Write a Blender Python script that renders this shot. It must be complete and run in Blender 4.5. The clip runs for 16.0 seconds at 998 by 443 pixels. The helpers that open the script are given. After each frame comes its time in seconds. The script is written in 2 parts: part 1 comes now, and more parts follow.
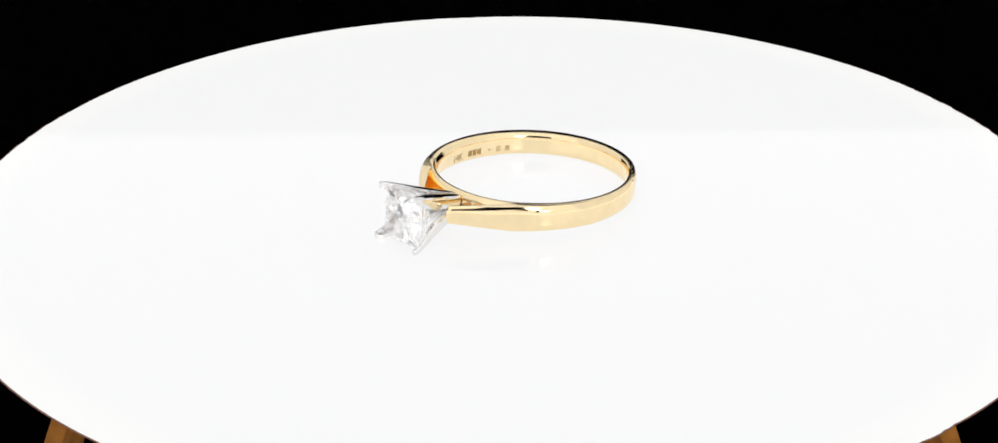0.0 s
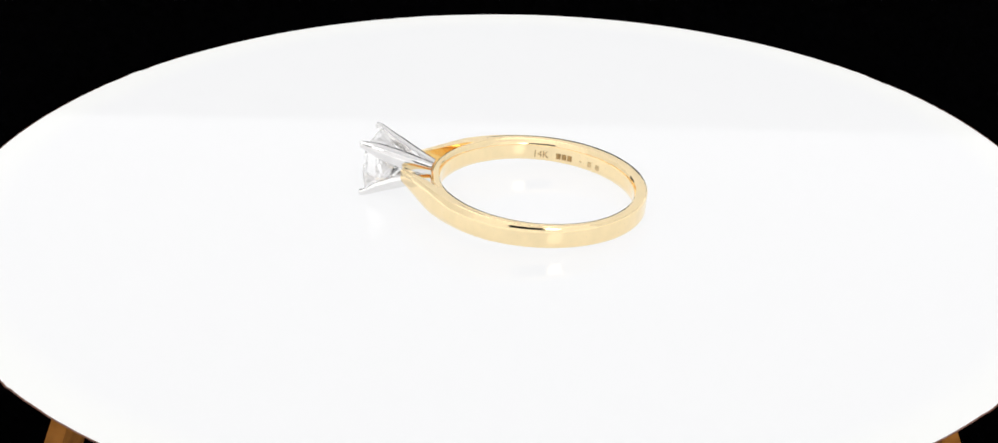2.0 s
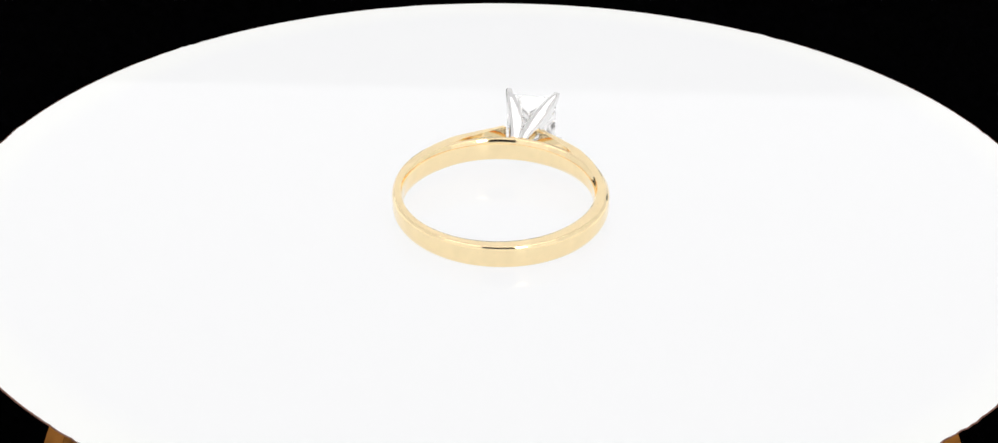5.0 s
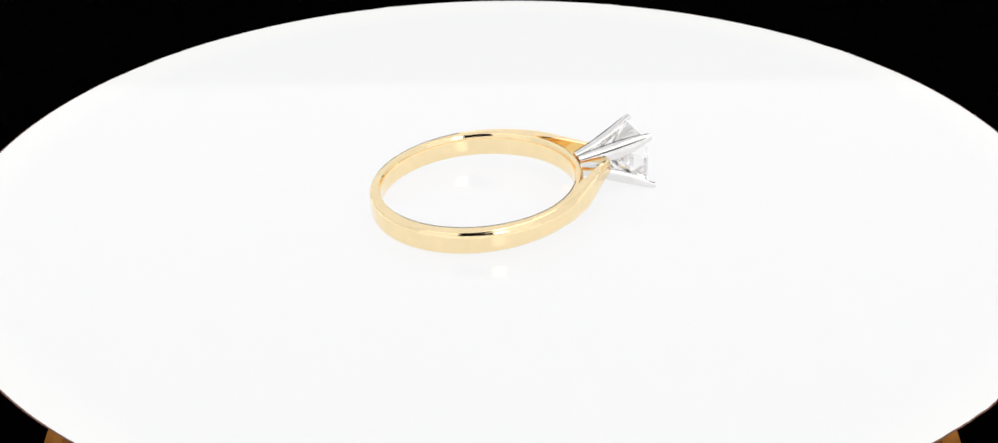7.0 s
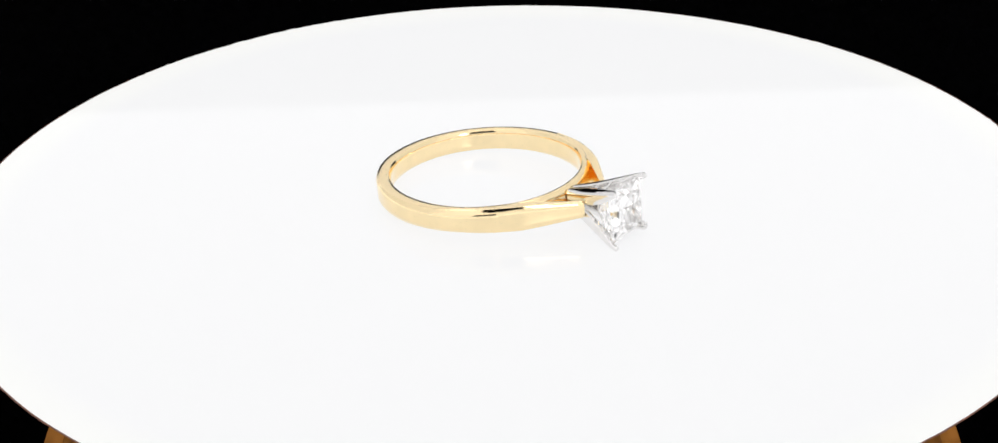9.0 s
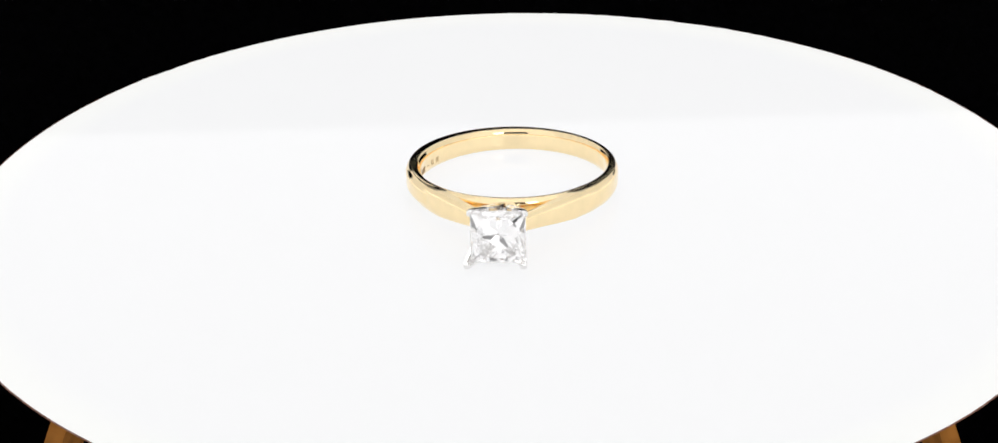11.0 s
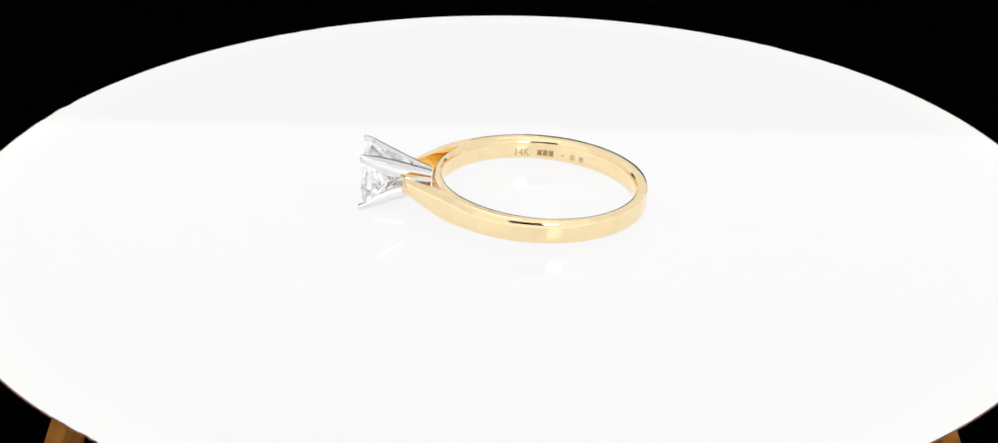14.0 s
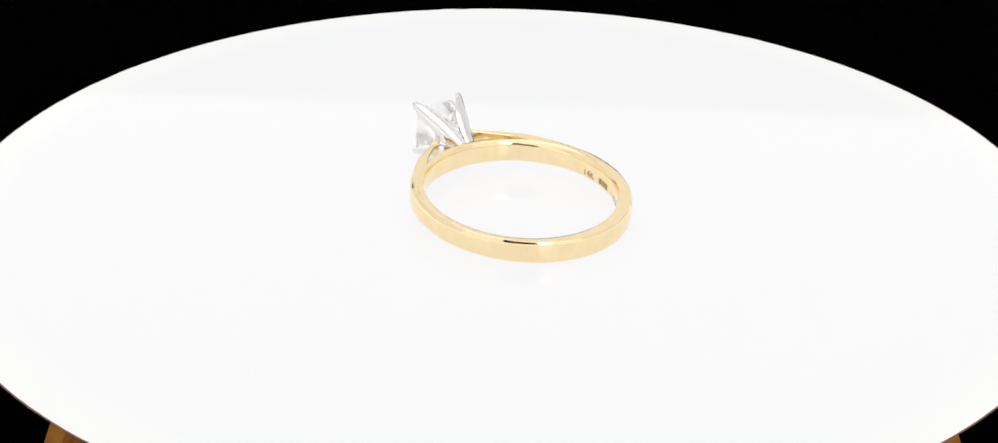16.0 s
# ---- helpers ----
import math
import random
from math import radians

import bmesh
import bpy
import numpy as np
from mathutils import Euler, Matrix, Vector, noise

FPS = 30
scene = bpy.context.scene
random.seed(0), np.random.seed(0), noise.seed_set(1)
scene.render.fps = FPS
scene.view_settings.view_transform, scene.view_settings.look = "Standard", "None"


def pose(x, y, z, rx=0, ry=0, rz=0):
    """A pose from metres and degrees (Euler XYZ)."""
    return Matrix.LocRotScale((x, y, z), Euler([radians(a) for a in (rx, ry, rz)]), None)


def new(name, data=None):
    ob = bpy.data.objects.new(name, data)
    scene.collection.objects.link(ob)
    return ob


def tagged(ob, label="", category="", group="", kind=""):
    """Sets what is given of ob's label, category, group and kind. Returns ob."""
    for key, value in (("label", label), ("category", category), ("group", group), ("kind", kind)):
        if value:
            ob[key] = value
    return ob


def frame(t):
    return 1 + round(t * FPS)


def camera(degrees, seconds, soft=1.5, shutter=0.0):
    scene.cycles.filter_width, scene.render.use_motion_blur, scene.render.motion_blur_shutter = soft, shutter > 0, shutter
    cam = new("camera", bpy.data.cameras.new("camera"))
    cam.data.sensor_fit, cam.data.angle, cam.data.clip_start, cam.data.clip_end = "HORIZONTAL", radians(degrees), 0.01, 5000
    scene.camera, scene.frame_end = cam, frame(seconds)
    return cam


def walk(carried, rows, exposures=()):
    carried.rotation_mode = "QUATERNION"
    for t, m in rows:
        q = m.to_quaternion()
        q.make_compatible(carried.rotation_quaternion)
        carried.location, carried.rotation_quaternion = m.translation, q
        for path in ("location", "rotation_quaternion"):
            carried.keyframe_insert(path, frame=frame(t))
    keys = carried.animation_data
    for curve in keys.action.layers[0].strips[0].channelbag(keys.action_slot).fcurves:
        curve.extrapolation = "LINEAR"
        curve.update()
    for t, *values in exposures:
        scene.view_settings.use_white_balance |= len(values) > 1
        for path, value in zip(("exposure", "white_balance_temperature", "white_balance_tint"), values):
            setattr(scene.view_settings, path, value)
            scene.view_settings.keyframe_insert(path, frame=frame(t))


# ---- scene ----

MM = 0.001
DURATION = 16.0

# ---- camera: fixed on its stand, looking down at the platter ----
cam = camera(29.682, DURATION, soft=1.5)
EYE = pose(-0.00005, -0.14979, 0.07401, 63.093, 0, 0.285) @ pose(0, 0, 0, 0, 0, -0.208)
walk(cam, [(0.0, EYE), (DURATION, EYE)], exposures=[(0.0, 0.0), (DURATION, 0.0)])

# ---- turning: one steady clockwise turn in about 12.5 s, the platter leans one degree ----
SPEED = -28.90
LEAN = Matrix.Rotation(radians(-0.999), 4, "X") @ Matrix.Rotation(radians(-0.148), 4, "Y")
RING_TILT, RING_ROLL = 3.83, 0.414
# the band in millimetres: inner radius, stretch towards the head, shift, half width; the head sits slightly off centre
BAND_R, BAND_LONG, BAND_X0 = 8.29, 1.024, -0.441
BAND_H0, BAND_H1 = 1.035, 0.06
HEAD_Y = -0.22


def platter_pose(t):
    return Matrix.Rotation(radians(SPEED * t), 4, "Z") @ LEAN


RING_LIFT = 1.643 * MM
RING_ON_PLATTER = (Matrix.Translation((1.852 * MM, 1.274 * MM, RING_LIFT)) @ Matrix.Rotation(radians(-136.35), 4, "Z")
                   @ Matrix.Rotation(radians(-RING_TILT), 4, "Y") @ Matrix.Rotation(radians(RING_ROLL), 4, "X"))

# ---- world: the tent is closed, so no daylight ----
world = bpy.data.worlds.new("dim_studio")
world.use_nodes = True
scene.world = world
world.node_tree.nodes["Background"].inputs[0].default_value = (0.004, 0.004, 0.005, 1)
world.node_tree.nodes["Background"].inputs[1].default_value = 1.0

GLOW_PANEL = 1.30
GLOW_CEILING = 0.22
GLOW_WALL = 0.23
# extra glow added to the front wall to brighten stone and gold
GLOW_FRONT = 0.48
GLOW_LED = 6.0
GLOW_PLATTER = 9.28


# light turns back many times inside the cut stone before it leaves
scene.cycles.max_bounces, scene.cycles.transmission_bounces, scene.cycles.glossy_bounces = 32, 32, 32


# ---- materials ----
def material(name, color, rough=0.5, metal=0.0, glow=0.0, vary=0.0, scale=800.0, bump=0.0, bump_scale=3000.0, rough_vary=0.0, ior=1.5, tint=None):
    m = bpy.data.materials.new(name)
    m.use_nodes = True
    nt = m.node_tree
    b = nt.nodes["Principled BSDF"]
    b.inputs["Base Color"].default_value = (*color, 1)
    b.inputs["Roughness"].default_value = rough
    b.inputs["Metallic"].default_value = metal
    b.inputs["IOR"].default_value = ior
    co = nt.nodes.new("ShaderNodeTexCoord")
    if vary:
        n1 = nt.nodes.new("ShaderNodeTexNoise")
        n1.inputs["Scale"].default_value = scale
        n1.inputs["Detail"].default_value = 5
        nt.links.new(co.outputs["Object"], n1.inputs["Vector"])
        ramp = nt.nodes.new("ShaderNodeValToRGB")
        ramp.color_ramp.elements[0].position = 0.3
        ramp.color_ramp.elements[1].position = 0.7
        lo = tint if tint else tuple(c * (1 - vary) for c in color)
        ramp.color_ramp.elements[0].color = (*lo, 1)
        ramp.color_ramp.elements[1].color = (*color, 1)
        nt.links.new(n1.outputs["Fac"], ramp.inputs["Fac"])
        nt.links.new(ramp.outputs["Color"], b.inputs["Base Color"])
    if rough_vary:
        n2 = nt.nodes.new("ShaderNodeTexNoise")
        n2.inputs["Scale"].default_value = scale * 0.4
        n2.inputs["Detail"].default_value = 4
        nt.links.new(co.outputs["Object"], n2.inputs["Vector"])
        mr = nt.nodes.new("ShaderNodeMapRange")
        mr.inputs["To Min"].default_value = max(0.0, rough - rough_vary)
        mr.inputs["To Max"].default_value = rough + rough_vary
        nt.links.new(n2.outputs["Fac"], mr.inputs["Value"])
        nt.links.new(mr.outputs["Result"], b.inputs["Roughness"])
    if bump:
        n3 = nt.nodes.new("ShaderNodeTexNoise")
        n3.inputs["Scale"].default_value = bump_scale
        n3.inputs["Detail"].default_value = 3
        nt.links.new(co.outputs["Object"], n3.inputs["Vector"])
        bp = nt.nodes.new("ShaderNodeBump")
        bp.inputs["Strength"].default_value = 1.0
        bp.inputs["Distance"].default_value = bump
        nt.links.new(n3.outputs["Fac"], bp.inputs["Height"])
        nt.links.new(bp.outputs["Normal"], b.inputs["Normal"])
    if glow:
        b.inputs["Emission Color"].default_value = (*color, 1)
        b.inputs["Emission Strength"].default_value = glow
    return m


def gem_material(name):
    """Diamond: clear, with the strong refraction that turns the light back inside the stone."""
    m = bpy.data.materials.new(name)
    m.use_nodes = True
    nt = m.node_tree
    nt.nodes.remove(nt.nodes["Principled BSDF"])
    glass = nt.nodes.new("ShaderNodeBsdfGlass")
    glass.inputs["IOR"].default_value = 2.417
    glass.inputs["Roughness"].default_value = 0.0
    nt.links.new(glass.outputs["BSDF"], nt.nodes["Material Output"].inputs["Surface"])
    return m


GOLD = material("yellow_gold", (0.99, 0.80, 0.485), 0.085, 1.0, vary=0.04, scale=900, rough_vary=0.03, bump=0.0000015, bump_scale=700)
WHITE_GOLD = material("white_gold", (0.86, 0.85, 0.84), 0.07, 1.0, vary=0.05, scale=1500, rough_vary=0.04, bump=0.000002, bump_scale=1200)
STAMP = material("stamped_marks", (0.62, 0.40, 0.17), 0.5, 1.0, vary=0.5, scale=4000)
WORN = material("worn_marks", (0.82, 0.61, 0.33), 0.4, 1.0, vary=0.4, scale=4000)
DIAMOND = gem_material("diamond")
# dark base; the white is emission added to wash out contact shadows
PLATTER = material("white_acrylic_added_glow", (0.09, 0.0901, 0.0908), 0.045, glow=GLOW_PLATTER, vary=0.012, scale=90, rough_vary=0.02, ior=1.175)


def painted_rim_glow(m, r0, r1, gain, tint):
    """Paints the added emission a little stronger and warmer between r0 and r1."""
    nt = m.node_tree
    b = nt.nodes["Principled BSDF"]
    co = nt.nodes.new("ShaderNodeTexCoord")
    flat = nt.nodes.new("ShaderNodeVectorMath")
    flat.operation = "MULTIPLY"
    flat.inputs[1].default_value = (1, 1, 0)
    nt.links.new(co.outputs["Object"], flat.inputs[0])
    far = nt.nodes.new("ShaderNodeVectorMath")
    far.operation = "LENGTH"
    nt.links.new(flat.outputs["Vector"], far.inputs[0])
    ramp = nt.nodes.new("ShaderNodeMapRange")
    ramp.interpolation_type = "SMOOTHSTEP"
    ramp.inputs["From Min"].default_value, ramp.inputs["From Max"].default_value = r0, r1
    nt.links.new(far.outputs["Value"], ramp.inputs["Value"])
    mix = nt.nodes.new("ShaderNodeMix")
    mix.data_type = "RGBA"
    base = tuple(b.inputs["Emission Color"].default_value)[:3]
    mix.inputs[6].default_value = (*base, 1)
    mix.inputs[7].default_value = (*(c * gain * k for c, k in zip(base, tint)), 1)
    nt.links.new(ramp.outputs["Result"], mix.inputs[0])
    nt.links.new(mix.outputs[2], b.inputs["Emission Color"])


painted_rim_glow(PLATTER, 0.0435, 0.0475, 1.03, (1.0, 1.0, 0.975))
# lens colour fringe painted into the edge colour as dark red-brown
EDGE = material("red_fringe_edge", (0.16, 0.055, 0.03), 0.6, vary=0.35, scale=900, bump=0.00004, bump_scale=2500)
FELT = material("black_velvet", (0.0012, 0.0012, 0.0014), 1.0, vary=0.6, scale=900, bump=0.0002, bump_scale=2500, ior=1.02)
WOOD = material("oiled_wood", (0.34, 0.135, 0.026), 0.7, ior=1.12, vary=0.5, scale=500, bump=0.00003, bump_scale=1500)
HUB = material("dark_steel", (0.05, 0.05, 0.05), 0.35, 1.0, vary=0.3, scale=400)
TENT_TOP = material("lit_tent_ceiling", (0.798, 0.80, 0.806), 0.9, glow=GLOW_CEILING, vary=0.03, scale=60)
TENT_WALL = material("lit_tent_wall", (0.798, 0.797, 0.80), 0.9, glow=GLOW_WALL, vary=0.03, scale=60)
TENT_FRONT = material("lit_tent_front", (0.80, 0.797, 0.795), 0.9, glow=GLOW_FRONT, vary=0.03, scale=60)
PANEL = material("added_top_panel", (1.0, 0.99, 0.985), 0.6, glow=GLOW_PANEL)
LED = material("led_lens", (1.0, 0.97, 0.92), 0.3, glow=GLOW_LED)


# ---- mesh helpers ----
def mesh_object(name, bm, mat, smooth=False):
    bmesh.ops.recalc_face_normals(bm, faces=bm.faces)
    me = bpy.data.meshes.new(name)
    bm.to_mesh(me)
    bm.free()
    me.materials.append(mat)
    if smooth:
        for p in me.polygons:
            p.use_smooth = True
        me.set_sharp_from_angle(angle=radians(24))
    return new(name, me)


def part(name, bm, mat, parent, label="", smooth=False):
    ob = mesh_object(name, bm, mat, smooth)
    ob.parent = parent
    return tagged(ob, label)


def loft(bm, loops, closed=False, caps=True):
    rows = [[bm.verts.new(p) for p in loop] for loop in loops]
    n = len(rows[0])
    pairs = list(zip(rows, rows[1:])) + ([(rows[-1], rows[0])] if closed else [])
    for a, b in pairs:
        for i in range(n):
            bm.faces.new((a[i], a[(i + 1) % n], b[(i + 1) % n], b[i]))
    if caps and not closed:
        bm.faces.new(rows[0])
        bm.faces.new(rows[-1])


def block(bm, x0, x1, y0, y1, z0, z1, bevel=0.0):
    got = bmesh.ops.create_cube(bm, size=1.0, matrix=Matrix.Translation(((x0 + x1) / 2, (y0 + y1) / 2, (z0 + z1) / 2))
                                @ Matrix.Diagonal((x1 - x0, y1 - y0, z1 - z0, 1)))
    if bevel:
        edges = list({e for v in got["verts"] for e in v.link_edges})
        bmesh.ops.bevel(bm, geom=edges, offset=bevel, segments=2, affect="EDGES")


# ---- the tent, velvet and stand ----
def build_tent():
    def panel(name, box, mat, label):
        bm = bmesh.new()
        block(bm, *[c * MM for c in box])
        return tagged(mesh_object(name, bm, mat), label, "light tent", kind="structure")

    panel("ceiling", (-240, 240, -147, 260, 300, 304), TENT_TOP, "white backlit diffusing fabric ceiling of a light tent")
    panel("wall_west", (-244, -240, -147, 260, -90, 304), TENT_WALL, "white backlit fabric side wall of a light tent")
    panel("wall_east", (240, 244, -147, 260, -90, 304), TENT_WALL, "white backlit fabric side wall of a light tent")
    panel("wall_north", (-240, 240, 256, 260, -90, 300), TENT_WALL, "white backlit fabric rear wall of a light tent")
    # front wall with the opening the camera looks through
    bm = bmesh.new()
    for box in ((-240, -52, -147, -144, -92, 300), (36, 240, -147, -144, -92, 300),
                (-52, 36, -147, -144, -92, 42), (-52, 36, -147, -144, 108, 300)):
        block(bm, *[c * MM for c in box])
    tagged(mesh_object("wall_south", bm, TENT_FRONT), "white backlit fabric front wall with a dark opening, extra glow added", "light tent", kind="structure")
    # unseen glowing floor, added to send light up into the stone
    panel("ground", (-240, 240, -144, 256, -96, -92), TENT_WALL, "unseen white glowing floor added to brighten the stone from below")
    panel("floor_cloth", (-110, 110, 12, 101, -92, -90), FELT, "black velvet cloth spread under the stand")
    panel("backdrop", (-95, 95, 97, 101, -90, 33), FELT, "upright black velvet backdrop board behind the platter")
    # unseen glowing panel, added to brighten stone and prongs from above
    bm = bmesh.new()
    block(bm, -0.120, 0.120, -0.090, 0.150, 0.292, 0.2995, 0.002)
    tagged(mesh_object("light_panel", bm, PANEL), "unseen flat square white lamp panel added under the tent ceiling", "lamp")
    bm = bmesh.new()
    bmesh.ops.create_cone(bm, cap_ends=True, segments=32, radius1=0.0185, radius2=0.0175, depth=0.006,
                          matrix=Matrix.Translation((0.0550, -0.142, 0.078)) @ Matrix.Rotation(radians(-90), 4, "X"))
    tagged(mesh_object("led_lamp", bm, LED), "bright round lamp set in the front wall", "lamp")


def build_stand():
    root = tagged(new("turntable_stand"), "brown wooden stand with slim splayed legs on black cloth", "stand")
    root.location = (0, 0, -0.090)
    up = 0.090
    bm = bmesh.new()
    bmesh.ops.create_cone(bm, cap_ends=True, segments=48, radius1=0.016, radius2=0.014, depth=0.016,
                          matrix=Matrix.Translation((0, 0, up - 0.0105)))
    bmesh.ops.create_cone(bm, cap_ends=True, segments=32, radius1=0.004, radius2=0.003, depth=0.0014,
                          matrix=Matrix.Translation((0, 0, up - 0.0018)))
    part("hub", bm, HUB, root, "dark metal drive hub")
    for sx, sy in ((-1, -1), (1, -1), (-1, 1), (1, 1)):
        front = sy < 0
        x = (32.9 if sx < 0 else 31.9) if front else 20.0
        top = Vector((sx * x, sy * 25.0, -2.6)) * MM + Vector((0, 0, up))
        foot = Vector((sx * (x + 32.0), sy * 25.0, -90.0)) * MM + Vector((0, 0, up))
        bm = bmesh.new()
        loops = []
        for k in range(9):
            c = top.lerp(foot, k / 8)
            w = 0.00140 * (1 + 0.10 * math.sin(k * 1.3))
            loops.append([c + Vector((-sx * w, 2.4 * w, 0)), c + Vector((0, -w, 0)), c + Vector((sx * w, -0.6 * w, 0)), c + Vector((sx * 0.6 * w, 2.6 * w, 0))])
        loft(bm, loops)
        part("leg", bm, WOOD, root)
        bm = bmesh.new()
        d = Vector((top.x, top.y, 0)).normalized()
        n = Vector((-d.y, d.x, 0)) * 0.002
        loops = []
        for r in (0.012, 0.026, Vector((top.x, top.y, 0)).length + 0.0005):
            c = d * r
            loops.append([c + n + Vector((0, 0, up - 0.0025)), c - n + Vector((0, 0, up - 0.0025)),
                          c - n + Vector((0, 0, up - 0.0040)), c + n + Vector((0, 0, up - 0.0040))])
        loft(bm, loops)
        part("spoke", bm, WOOD, root)
    return root


def build_platter():
    root = tagged(new("turntable_platter"), "glossy white acrylic round turntable platter with added glow, slightly chipped rim", "turntable")
    n = 1800
    rim = []
    chips = ((28, 7), (17, 5), (41, 5), (-113, 6), (-82, 5), (-15, 5), (95, 8), (160, 6), (-160, 7), (-50, 4))
    for i in range(n):
        a = 2 * math.pi * i / n
        zone = 0.10
        for centre, wide in chips:
            off = (math.degrees(a) - centre + 180) % 360 - 180
            zone += math.exp(-(off / wide) ** 2)
        fine = noise.noise(Vector((math.cos(a) * 30, math.sin(a) * 30, 0.7))) + 0.6 * noise.noise(Vector((math.cos(a) * 75, math.sin(a) * 75, 5.7)))
        r = 48.69 + 0.13 * zone * fine + 0.03 * noise.noise(Vector((math.cos(a) * 6, math.sin(a) * 6, 9)))
        rim.append((a, r))

    def ring_at(dr, z):
        return [((0.254 + (r - dr) * math.cos(a)) * MM, (-0.232 + (r - dr) * math.sin(a)) * MM, z * MM) for a, r in rim]

    bm = bmesh.new()
    loft(bm, [ring_at(0.13, -0.03), ring_at(0.16, 0.0)], caps=False)
    rows = list(bm.verts)
    bm.faces.new(rows[n:])
    bm.faces.new(rows[:n])
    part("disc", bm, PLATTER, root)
    bm = bmesh.new()
    loft(bm, [ring_at(0.128, -0.004), ring_at(0.04, -0.025), ring_at(0.0, -0.04), ring_at(0.05, -0.055), ring_at(1.9, -0.9)], caps=False)
    rows = list(bm.verts)
    bm.faces.new(rows[4 * n:])
    part("edge_band", bm, EDGE, root, "thin acrylic edge with a dark red-brown lens fringe painted on")
    return root


# ---- the ring ----
def band_point(phi, r, z):
    return Vector((BAND_X0 + r * BAND_LONG * math.cos(phi), r * math.sin(phi), z)) * MM


def band_half(phi):
    return BAND_H0 + BAND_H1 * math.cos(phi)


def full_outer(phi):
    """Outer radius of the band, shaped to fit its outline in the camera's view: thin on one flank and opposite the
    head, thick towards it.
    """
    return BAND_R + 1.27 + 0.216 * math.cos(phi) - 0.165 * math.sin(phi) + 0.07 * math.cos(2 * phi) + 0.12 * math.sin(2 * phi)


def domed(h, start, sag, edge, steps=6):
    """One half of a softly domed face: pairs of (drop from the crown line, height), from the middle to the rounded edge."""
    z0 = h * start
    out = [(0.0, z0 * 0.5), (0.0, z0)]
    for k in range(1, steps + 1):
        u = k / steps
        out.append((sag * u * u, z0 + (h - edge - z0) * u))
    return out + [(sag + edge * 0.45, h - edge * 0.25), (sag + edge, h)]


def dome_start(away):
    """Where the dome of the outer face begins: broad towards the shoulders, narrow opposite the head."""
    f = min(1.0, max(0.0, (170 - away) / 80))
    return 0.74 - 0.32 * f * f * (3 - 2 * f)


def build_band(root):
    bm = bmesh.new()
    loops = []
    for k in range(360):
        phi = 2 * math.pi * k / 360
        h, ri, ro = band_half(phi), BAND_R, full_outer(phi)
        turn = (math.degrees(phi) + 180) % 360 - 180
        away = abs(turn)
        if away < 50:
            f = min(1.0, (50 - away) / 18)
            f = f * f * (3 - 2 * f)
            ro += (BAND_R + 0.86 - ro) * f
            h -= 0.05 * f
        # one flank is rounded to fit its dark reflection in the view, the other is square
        flank_round = math.exp(-((turn + 62) / 34) ** 2)
        start = dome_start(away)
        sag = 0.36 * h * (1 - start) + 0.04 * flank_round
        inner = [(ri + d, z) for d, z in domed(h, 0.45, 0.17 + 0.10 * flank_round, 0.04 + 0.10 * flank_round)]
        outer = [(ro - d, z) for d, z in domed(h, start, sag, 0.04 + 0.10 * flank_round)]
        a, b = inner[-1][0], outer[-1][0]
        flat = [(a + (b - a) * q, h + (0.015 + 0.03 * flank_round) * (1 - (2 * q - 1) ** 2)) for q in (0.25, 0.5, 0.75)]
        upper = inner + flat + outer[::-1]
        prof = [(ri, 0.0)] + upper + [(ro, 0.0)] + [(r, -z) for r, z in reversed(upper)]
        loops.append([band_point(phi, r, z) for r, z in prof])
    loft(bm, loops, closed=True)
    return part("band", bm, GOLD, root, "polished yellow gold band", smooth=True)


def build_shoulder(root, side):
    """A cathedral shoulder: leaves the band along a tangent and rises to the setting."""
    out_end, in_end = Vector((11.42, 1.95)), Vector((11.06, 1.60))
    start, tip = radians(80), radians(31)

    def on_band(phi, r):
        return Vector((BAND_X0 + r * BAND_LONG * math.cos(phi), r * math.sin(phi)))

    # smooth outer line: along the band first, then straight up to the setting
    p0 = on_band(radians(80), full_outer(radians(80)) - 0.006)
    p1 = p0 + Vector((0.985, -0.17)) * 5.6
    p2 = out_end - Vector((0.72, -0.69)) * 3.2
    outs = []
    for k in range(19):
        u = k / 18
        v = 1 - u
        outs.append(p0 * v ** 3 + p1 * (3 * v * v * u) + p2 * (3 * v * u * u) + out_end * u ** 3)
    ins = [on_band(start + (tip - start) * k / 9, 8.98 - 0.16 * k / 9) for k in range(9)]
    ins += [on_band(tip, 9.20).lerp(in_end, k / 9) for k in range(10)]
    bm = bmesh.new()
    loops = []
    for k, (o, i) in enumerate(zip(outs, ins)):
        s = k / (len(outs) - 1)
        if s <= 0.5:
            h = band_half(start + (tip - start) * s * 2) + 0.03
        else:
            h = (band_half(tip) + 0.03) * (2 - 2 * s) + 0.76 * (2 * s - 1)
        d = (o - i).normalized()
        face = domed(h, 0.42, 0.215 - 0.05 * s, 0.04)
        wide = (o - i).length - face[-1][0]
        upper = [(i, h - 0.05), (i + d * 0.05, h - 0.012), (i + d * wide * 0.35, h), (i + d * wide * 0.7, h)]
        upper += [(o - d * x, z) for x, z in reversed(face)]
        prof = upper + [(p, -z) for p, z in reversed(upper)]
        loops.append([Vector((p.x, side * p.y, z)) * MM for p, z in prof])
    # rounded end that meets the setting
    mid = sum(loops[-1], Vector()) / len(loops[-1])
    push = Vector((0.10, -0.10 * side, 0)) * MM
    loops.append([mid + (p - mid) * 0.82 + push for p in loops[-1]])
    loft(bm, loops)
    return part("shoulder", bm, GOLD, root, "tapered yellow gold cathedral shoulder", smooth=True)


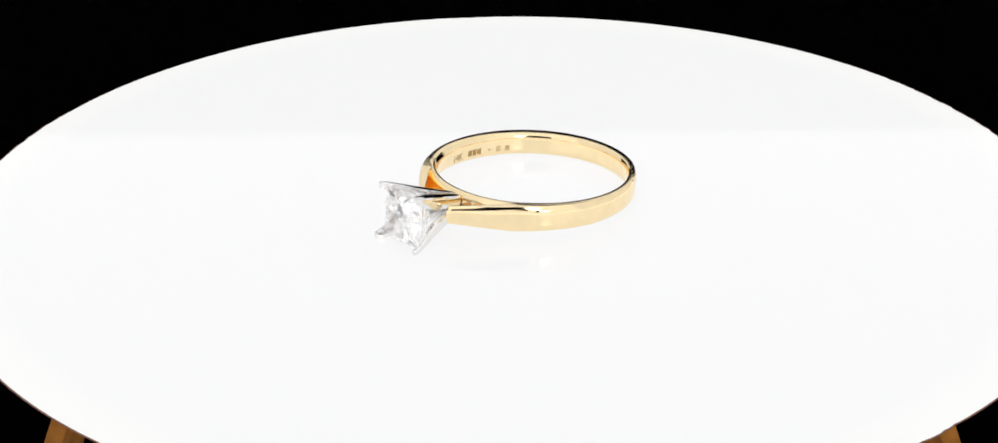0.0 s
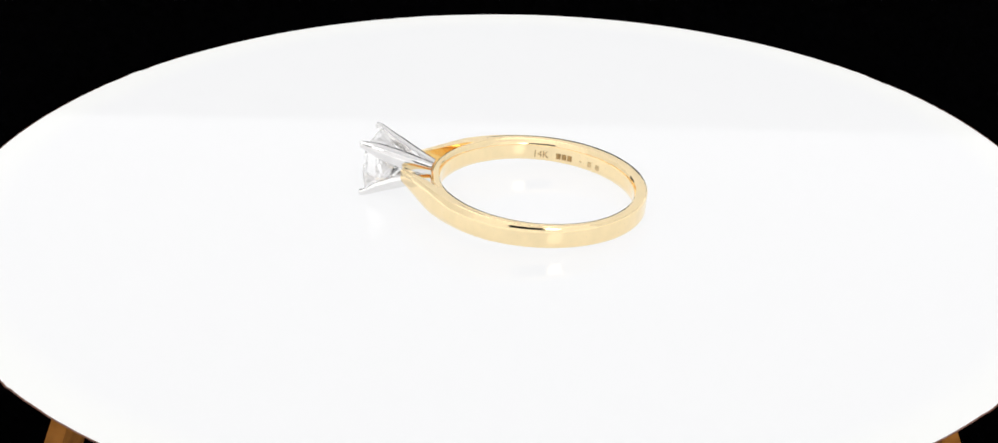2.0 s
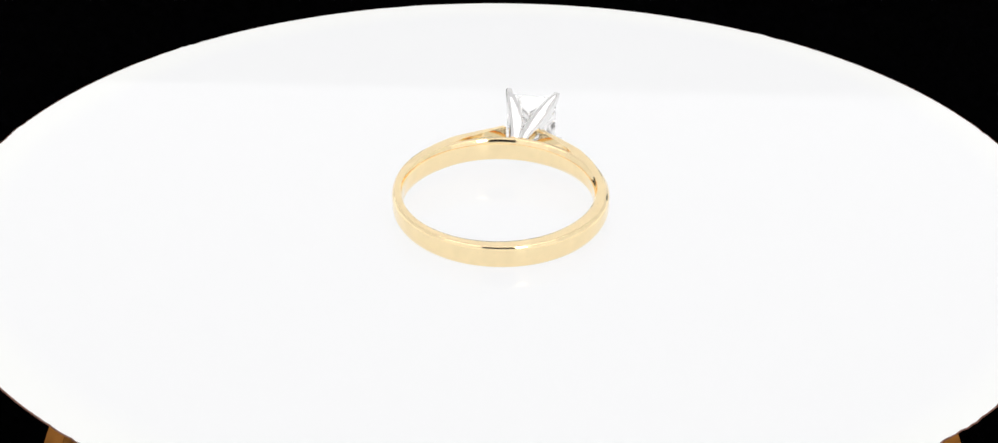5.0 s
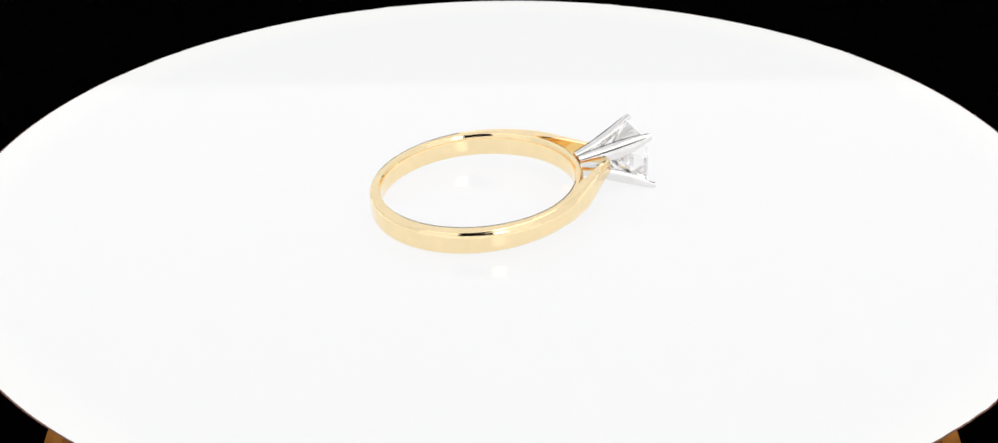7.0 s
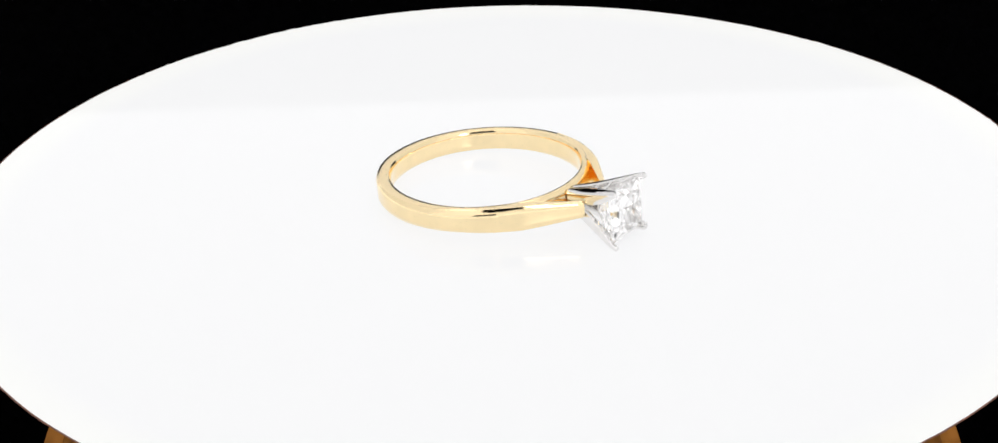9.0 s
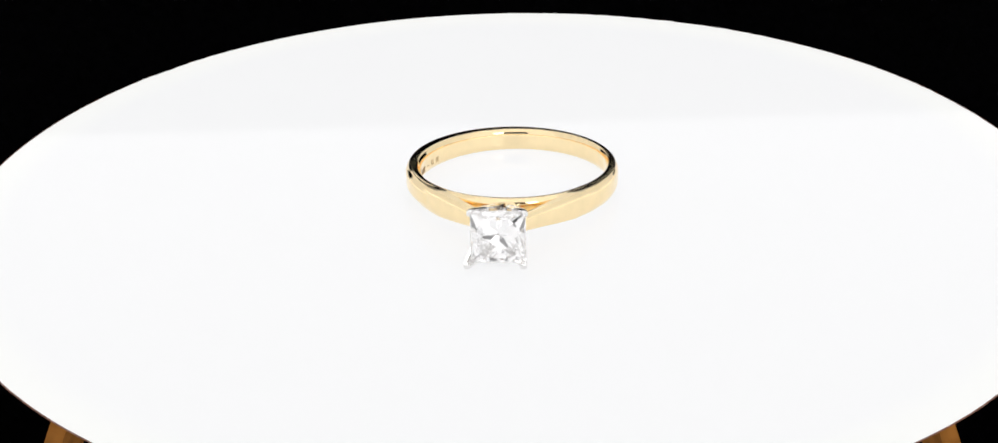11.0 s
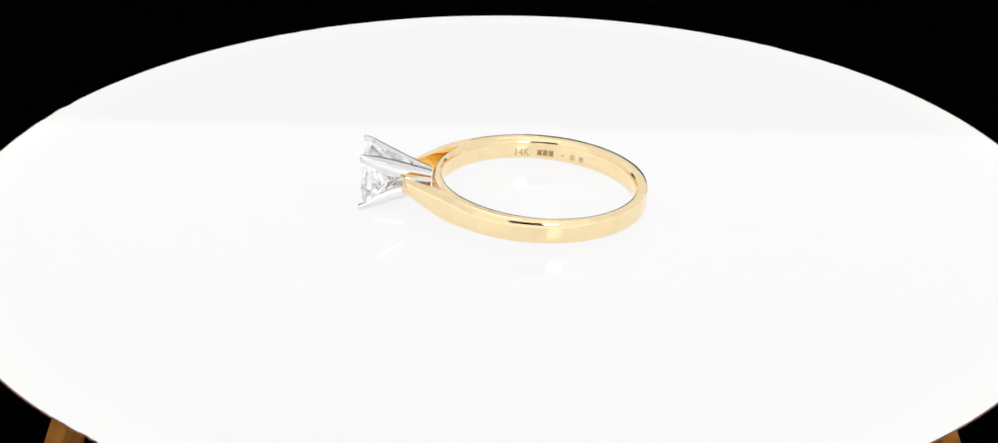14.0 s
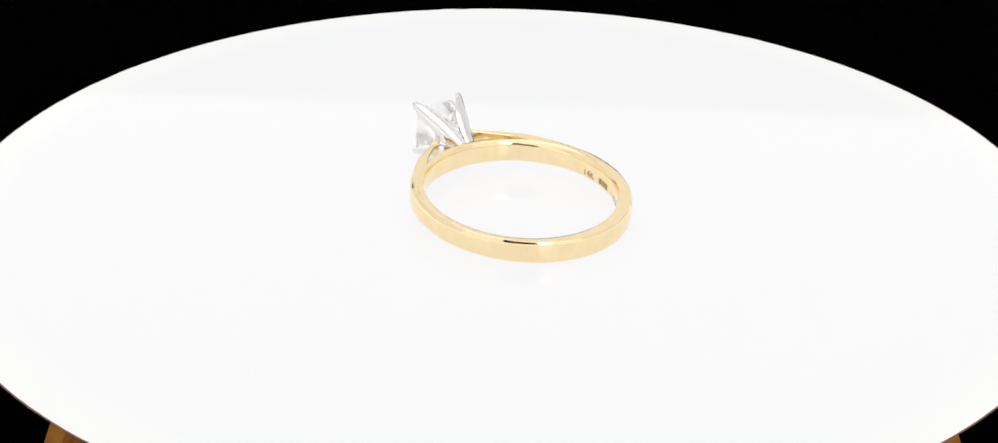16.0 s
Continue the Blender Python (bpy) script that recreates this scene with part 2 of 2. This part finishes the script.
def build_prong(parent, sy, sz):
    """A flat claw with a V section that wraps one corner of the stone."""
    bm = bmesh.new()
    loops = []
    # along the head: outer corner, arm width, wall thickness
    for x, out, w, th in ((9.0, 0.80, 0.78, 0.70), (9.9, 1.02, 0.92, 0.62), (11.0, 1.32, 1.05, 0.45), (12.4, 1.74, 1.12, 0.36),
                          (13.7, 2.14, 0.96, 0.28), (14.5, 2.38, 0.68, 0.18), (15.0, 2.48, 0.50, 0.20), (15.16, 2.48, 0.44, 0.34), (15.24, 2.40, 0.30, 0.24)):
        a, b, c = out, out - w, 0.07
        i = out - th
        g = 0.09 * w
        sec = [(a - c, a), (a, a - c), (a + g * 0.8, a - 0.28 * w), (a + g, a - 0.5 * w), (a + g * 0.7, a - 0.75 * w), (a, b), (i, b),
               (i, i), (b, i), (b, a), (a - 0.75 * w, a + g * 0.7), (a - 0.5 * w, a + g), (a - 0.28 * w, a + g * 0.8)]
        grow = 1.045 if sz < 0 else 1.03
        spread = 0.34 * max(0.0, (x - 11.0) / 4.3) if sy < 0 and sz < 0 else 0.0
        if sy > 0 and sz < 0:
            spread = -0.14 * max(0.0, (x - 11.0) / 4.3)
        loops.append([Vector((x + 0.3 * spread, sy * (y + spread) + HEAD_Y * min(1, (x - 9) / 3), sz * z * grow + 0.04)) * MM for y, z in sec])
    loft(bm, loops)
    return part("prong", bm, WHITE_GOLD, parent, "", smooth=True)


def build_gem(parent):
    """A square stone cut by planes: table, crown, girdle and chevron pavilion facets."""
    bm = bmesh.new()
    bmesh.ops.create_cube(bm, size=8.0)
    half, table = 2.30, 0.52
    planes = [(Vector((1, 0, 0)), table)]
    for q in range(4):
        az = q * math.pi / 2

        def facet(delta, angle, sign, at):
            b = az + radians(delta)
            n = Vector((sign * math.cos(radians(angle)), math.sin(radians(angle)) * math.cos(b), math.sin(radians(angle)) * math.sin(b)))
            return n, n.dot(at)

        ca, sa = math.cos(az), math.sin(az)

        def at(u, v, w):
            return Vector((u, v * ca - w * sa, v * sa + w * ca))

        planes.append(facet(0, 90, 1, at(0, half, 0)))
        planes.append(facet(0, 38, 1, at(0.05, half, 0)))
        planes.append(facet(0, 63, -1, at(-0.06, half, 0)))
        for sign in (-1, 1):
            corner_up, corner_low = at(0.05, half, sign * half), at(-0.06, half, sign * half)
            planes.append(facet(sign * 20, 27, 1, corner_up))
            planes.append(facet(sign * 10, 32, 1, corner_up))
            planes.append(facet(sign * 33, 21, 1, corner_up))
            for delta, angle in ((4, 58.5), (8, 55), (12, 52), (17, 49), (23, 46), (29, 43.5), (36, 41)):
                delta, angle = delta + random.uniform(-0.8, 0.8), angle + random.uniform(-0.6, 0.6)
                planes.append(facet(sign * delta, angle, -1, corner_low))
    for n, d in planes:
        got = bmesh.ops.bisect_plane(bm, geom=bm.verts[:] + bm.edges[:] + bm.faces[:], plane_co=n * d, plane_no=n, clear_outer=True, dist=1e-5)
        edges = [e for e in got["geom_cut"] if isinstance(e, bmesh.types.BMEdge) and e.is_boundary]
        if edges:
            bmesh.ops.contextual_create(bm, geom=edges)
    bmesh.ops.remove_doubles(bm, verts=bm.verts, dist=1e-4)
    for v in bm.verts:
        v.co = (Vector((14.55, HEAD_Y, 0.04)) + v.co) * MM
    return part("diamond", bm, DIAMOND, parent, "clear square princess-cut diamond")


def bend_marks(me):
    """Lays flat marks (x along, y up, in millimetres) on the band's inner wall."""
    for v in me.vertices:
        phi = radians(-76.0) - v.co.x / BAND_R
        v.co = band_point(phi, BAND_R - 0.012, -0.62 + v.co.y)


def build_marks(band):
    curve = bpy.data.curves.new("mark", "FONT")
    curve.body = "14K"
    curve.size = 0.95
    tmp = new("mark_source", curve)
    bpy.context.view_layer.update()
    me = bpy.data.meshes.new_from_object(tmp.evaluated_get(bpy.context.evaluated_depsgraph_get()))
    xs = [v.co.x for v in me.vertices]
    for v in me.vertices:
        v.co.x = (v.co.x - min(xs)) * 1.25 / (max(xs) - min(xs))
    bpy.data.objects.remove(tmp)
    bend_marks(me)
    me.materials.clear()
    me.materials.append(STAMP)
    ob = new("hallmark", me)
    ob.parent = band
    tagged(ob, "small stamped carat mark inside the band")
    # worn marks that cannot be read
    for x, w, h in ((1.95, 0.42, 0.55), (2.47, 0.42, 0.55), (2.99, 0.42, 0.55), (4.15, 0.26, 0.12), (5.0, 0.40, 0.5), (5.85, 0.40, 0.5)):
        me = bpy.data.meshes.new("worn_mark")
        n = 4
        vs, fs = [], []
        for k in range(n + 1):
            y0 = 0.05 if h > 0.2 else 0.25
            vs += [(x + w * k / n, y0, 0), (x + w * k / n, y0 + h, 0)]
        for k in range(n):
            fs.append((2 * k, 2 * k + 2, 2 * k + 3, 2 * k + 1))
        me.from_pydata(vs, [], fs)
        bend_marks(me)
        me.materials.append(STAMP if x < 3.5 else WORN)
        ob = new("worn_mark", me)
        ob.parent = band


def build_ring():
    root = tagged(new("engagement_ring"), "yellow gold solitaire ring with a square diamond lying on the platter", "ring")
    band = build_band(root)
    build_marks(band)
    for side in (-1, 1):
        build_shoulder(root, side)
    bm = bmesh.new()
    loops = []
    for x, a in ((9.15, 0.55), (9.5, 0.60), (9.8, 0.50), (9.95, 0.30)):
        loops.append([Vector((x, y, z)) * MM for y, z in ((a, a * .7), (a * .7, a), (-a * .7, a), (-a, a * .7), (-a, -a * .7), (-a * .7, -a), (a * .7, -a), (a, -a * .7))])
    loft(bm, loops)
    head = part("setting", bm, WHITE_GOLD, root, "white gold four-prong setting", smooth=True)
    for sy in (-1, 1):
        for sz in (-1, 1):
            build_prong(head, sy, sz)
    build_gem(root)
    return root


build_tent()
build_stand()
platter = build_platter()
ring = build_ring()


def motions():
    times = [k * 0.2 for k in range(81)]
    walk(platter, [(t, platter_pose(t)) for t in times])
    walk(ring, [(t, platter_pose(t) @ RING_ON_PLATTER) for t in times])


motions()
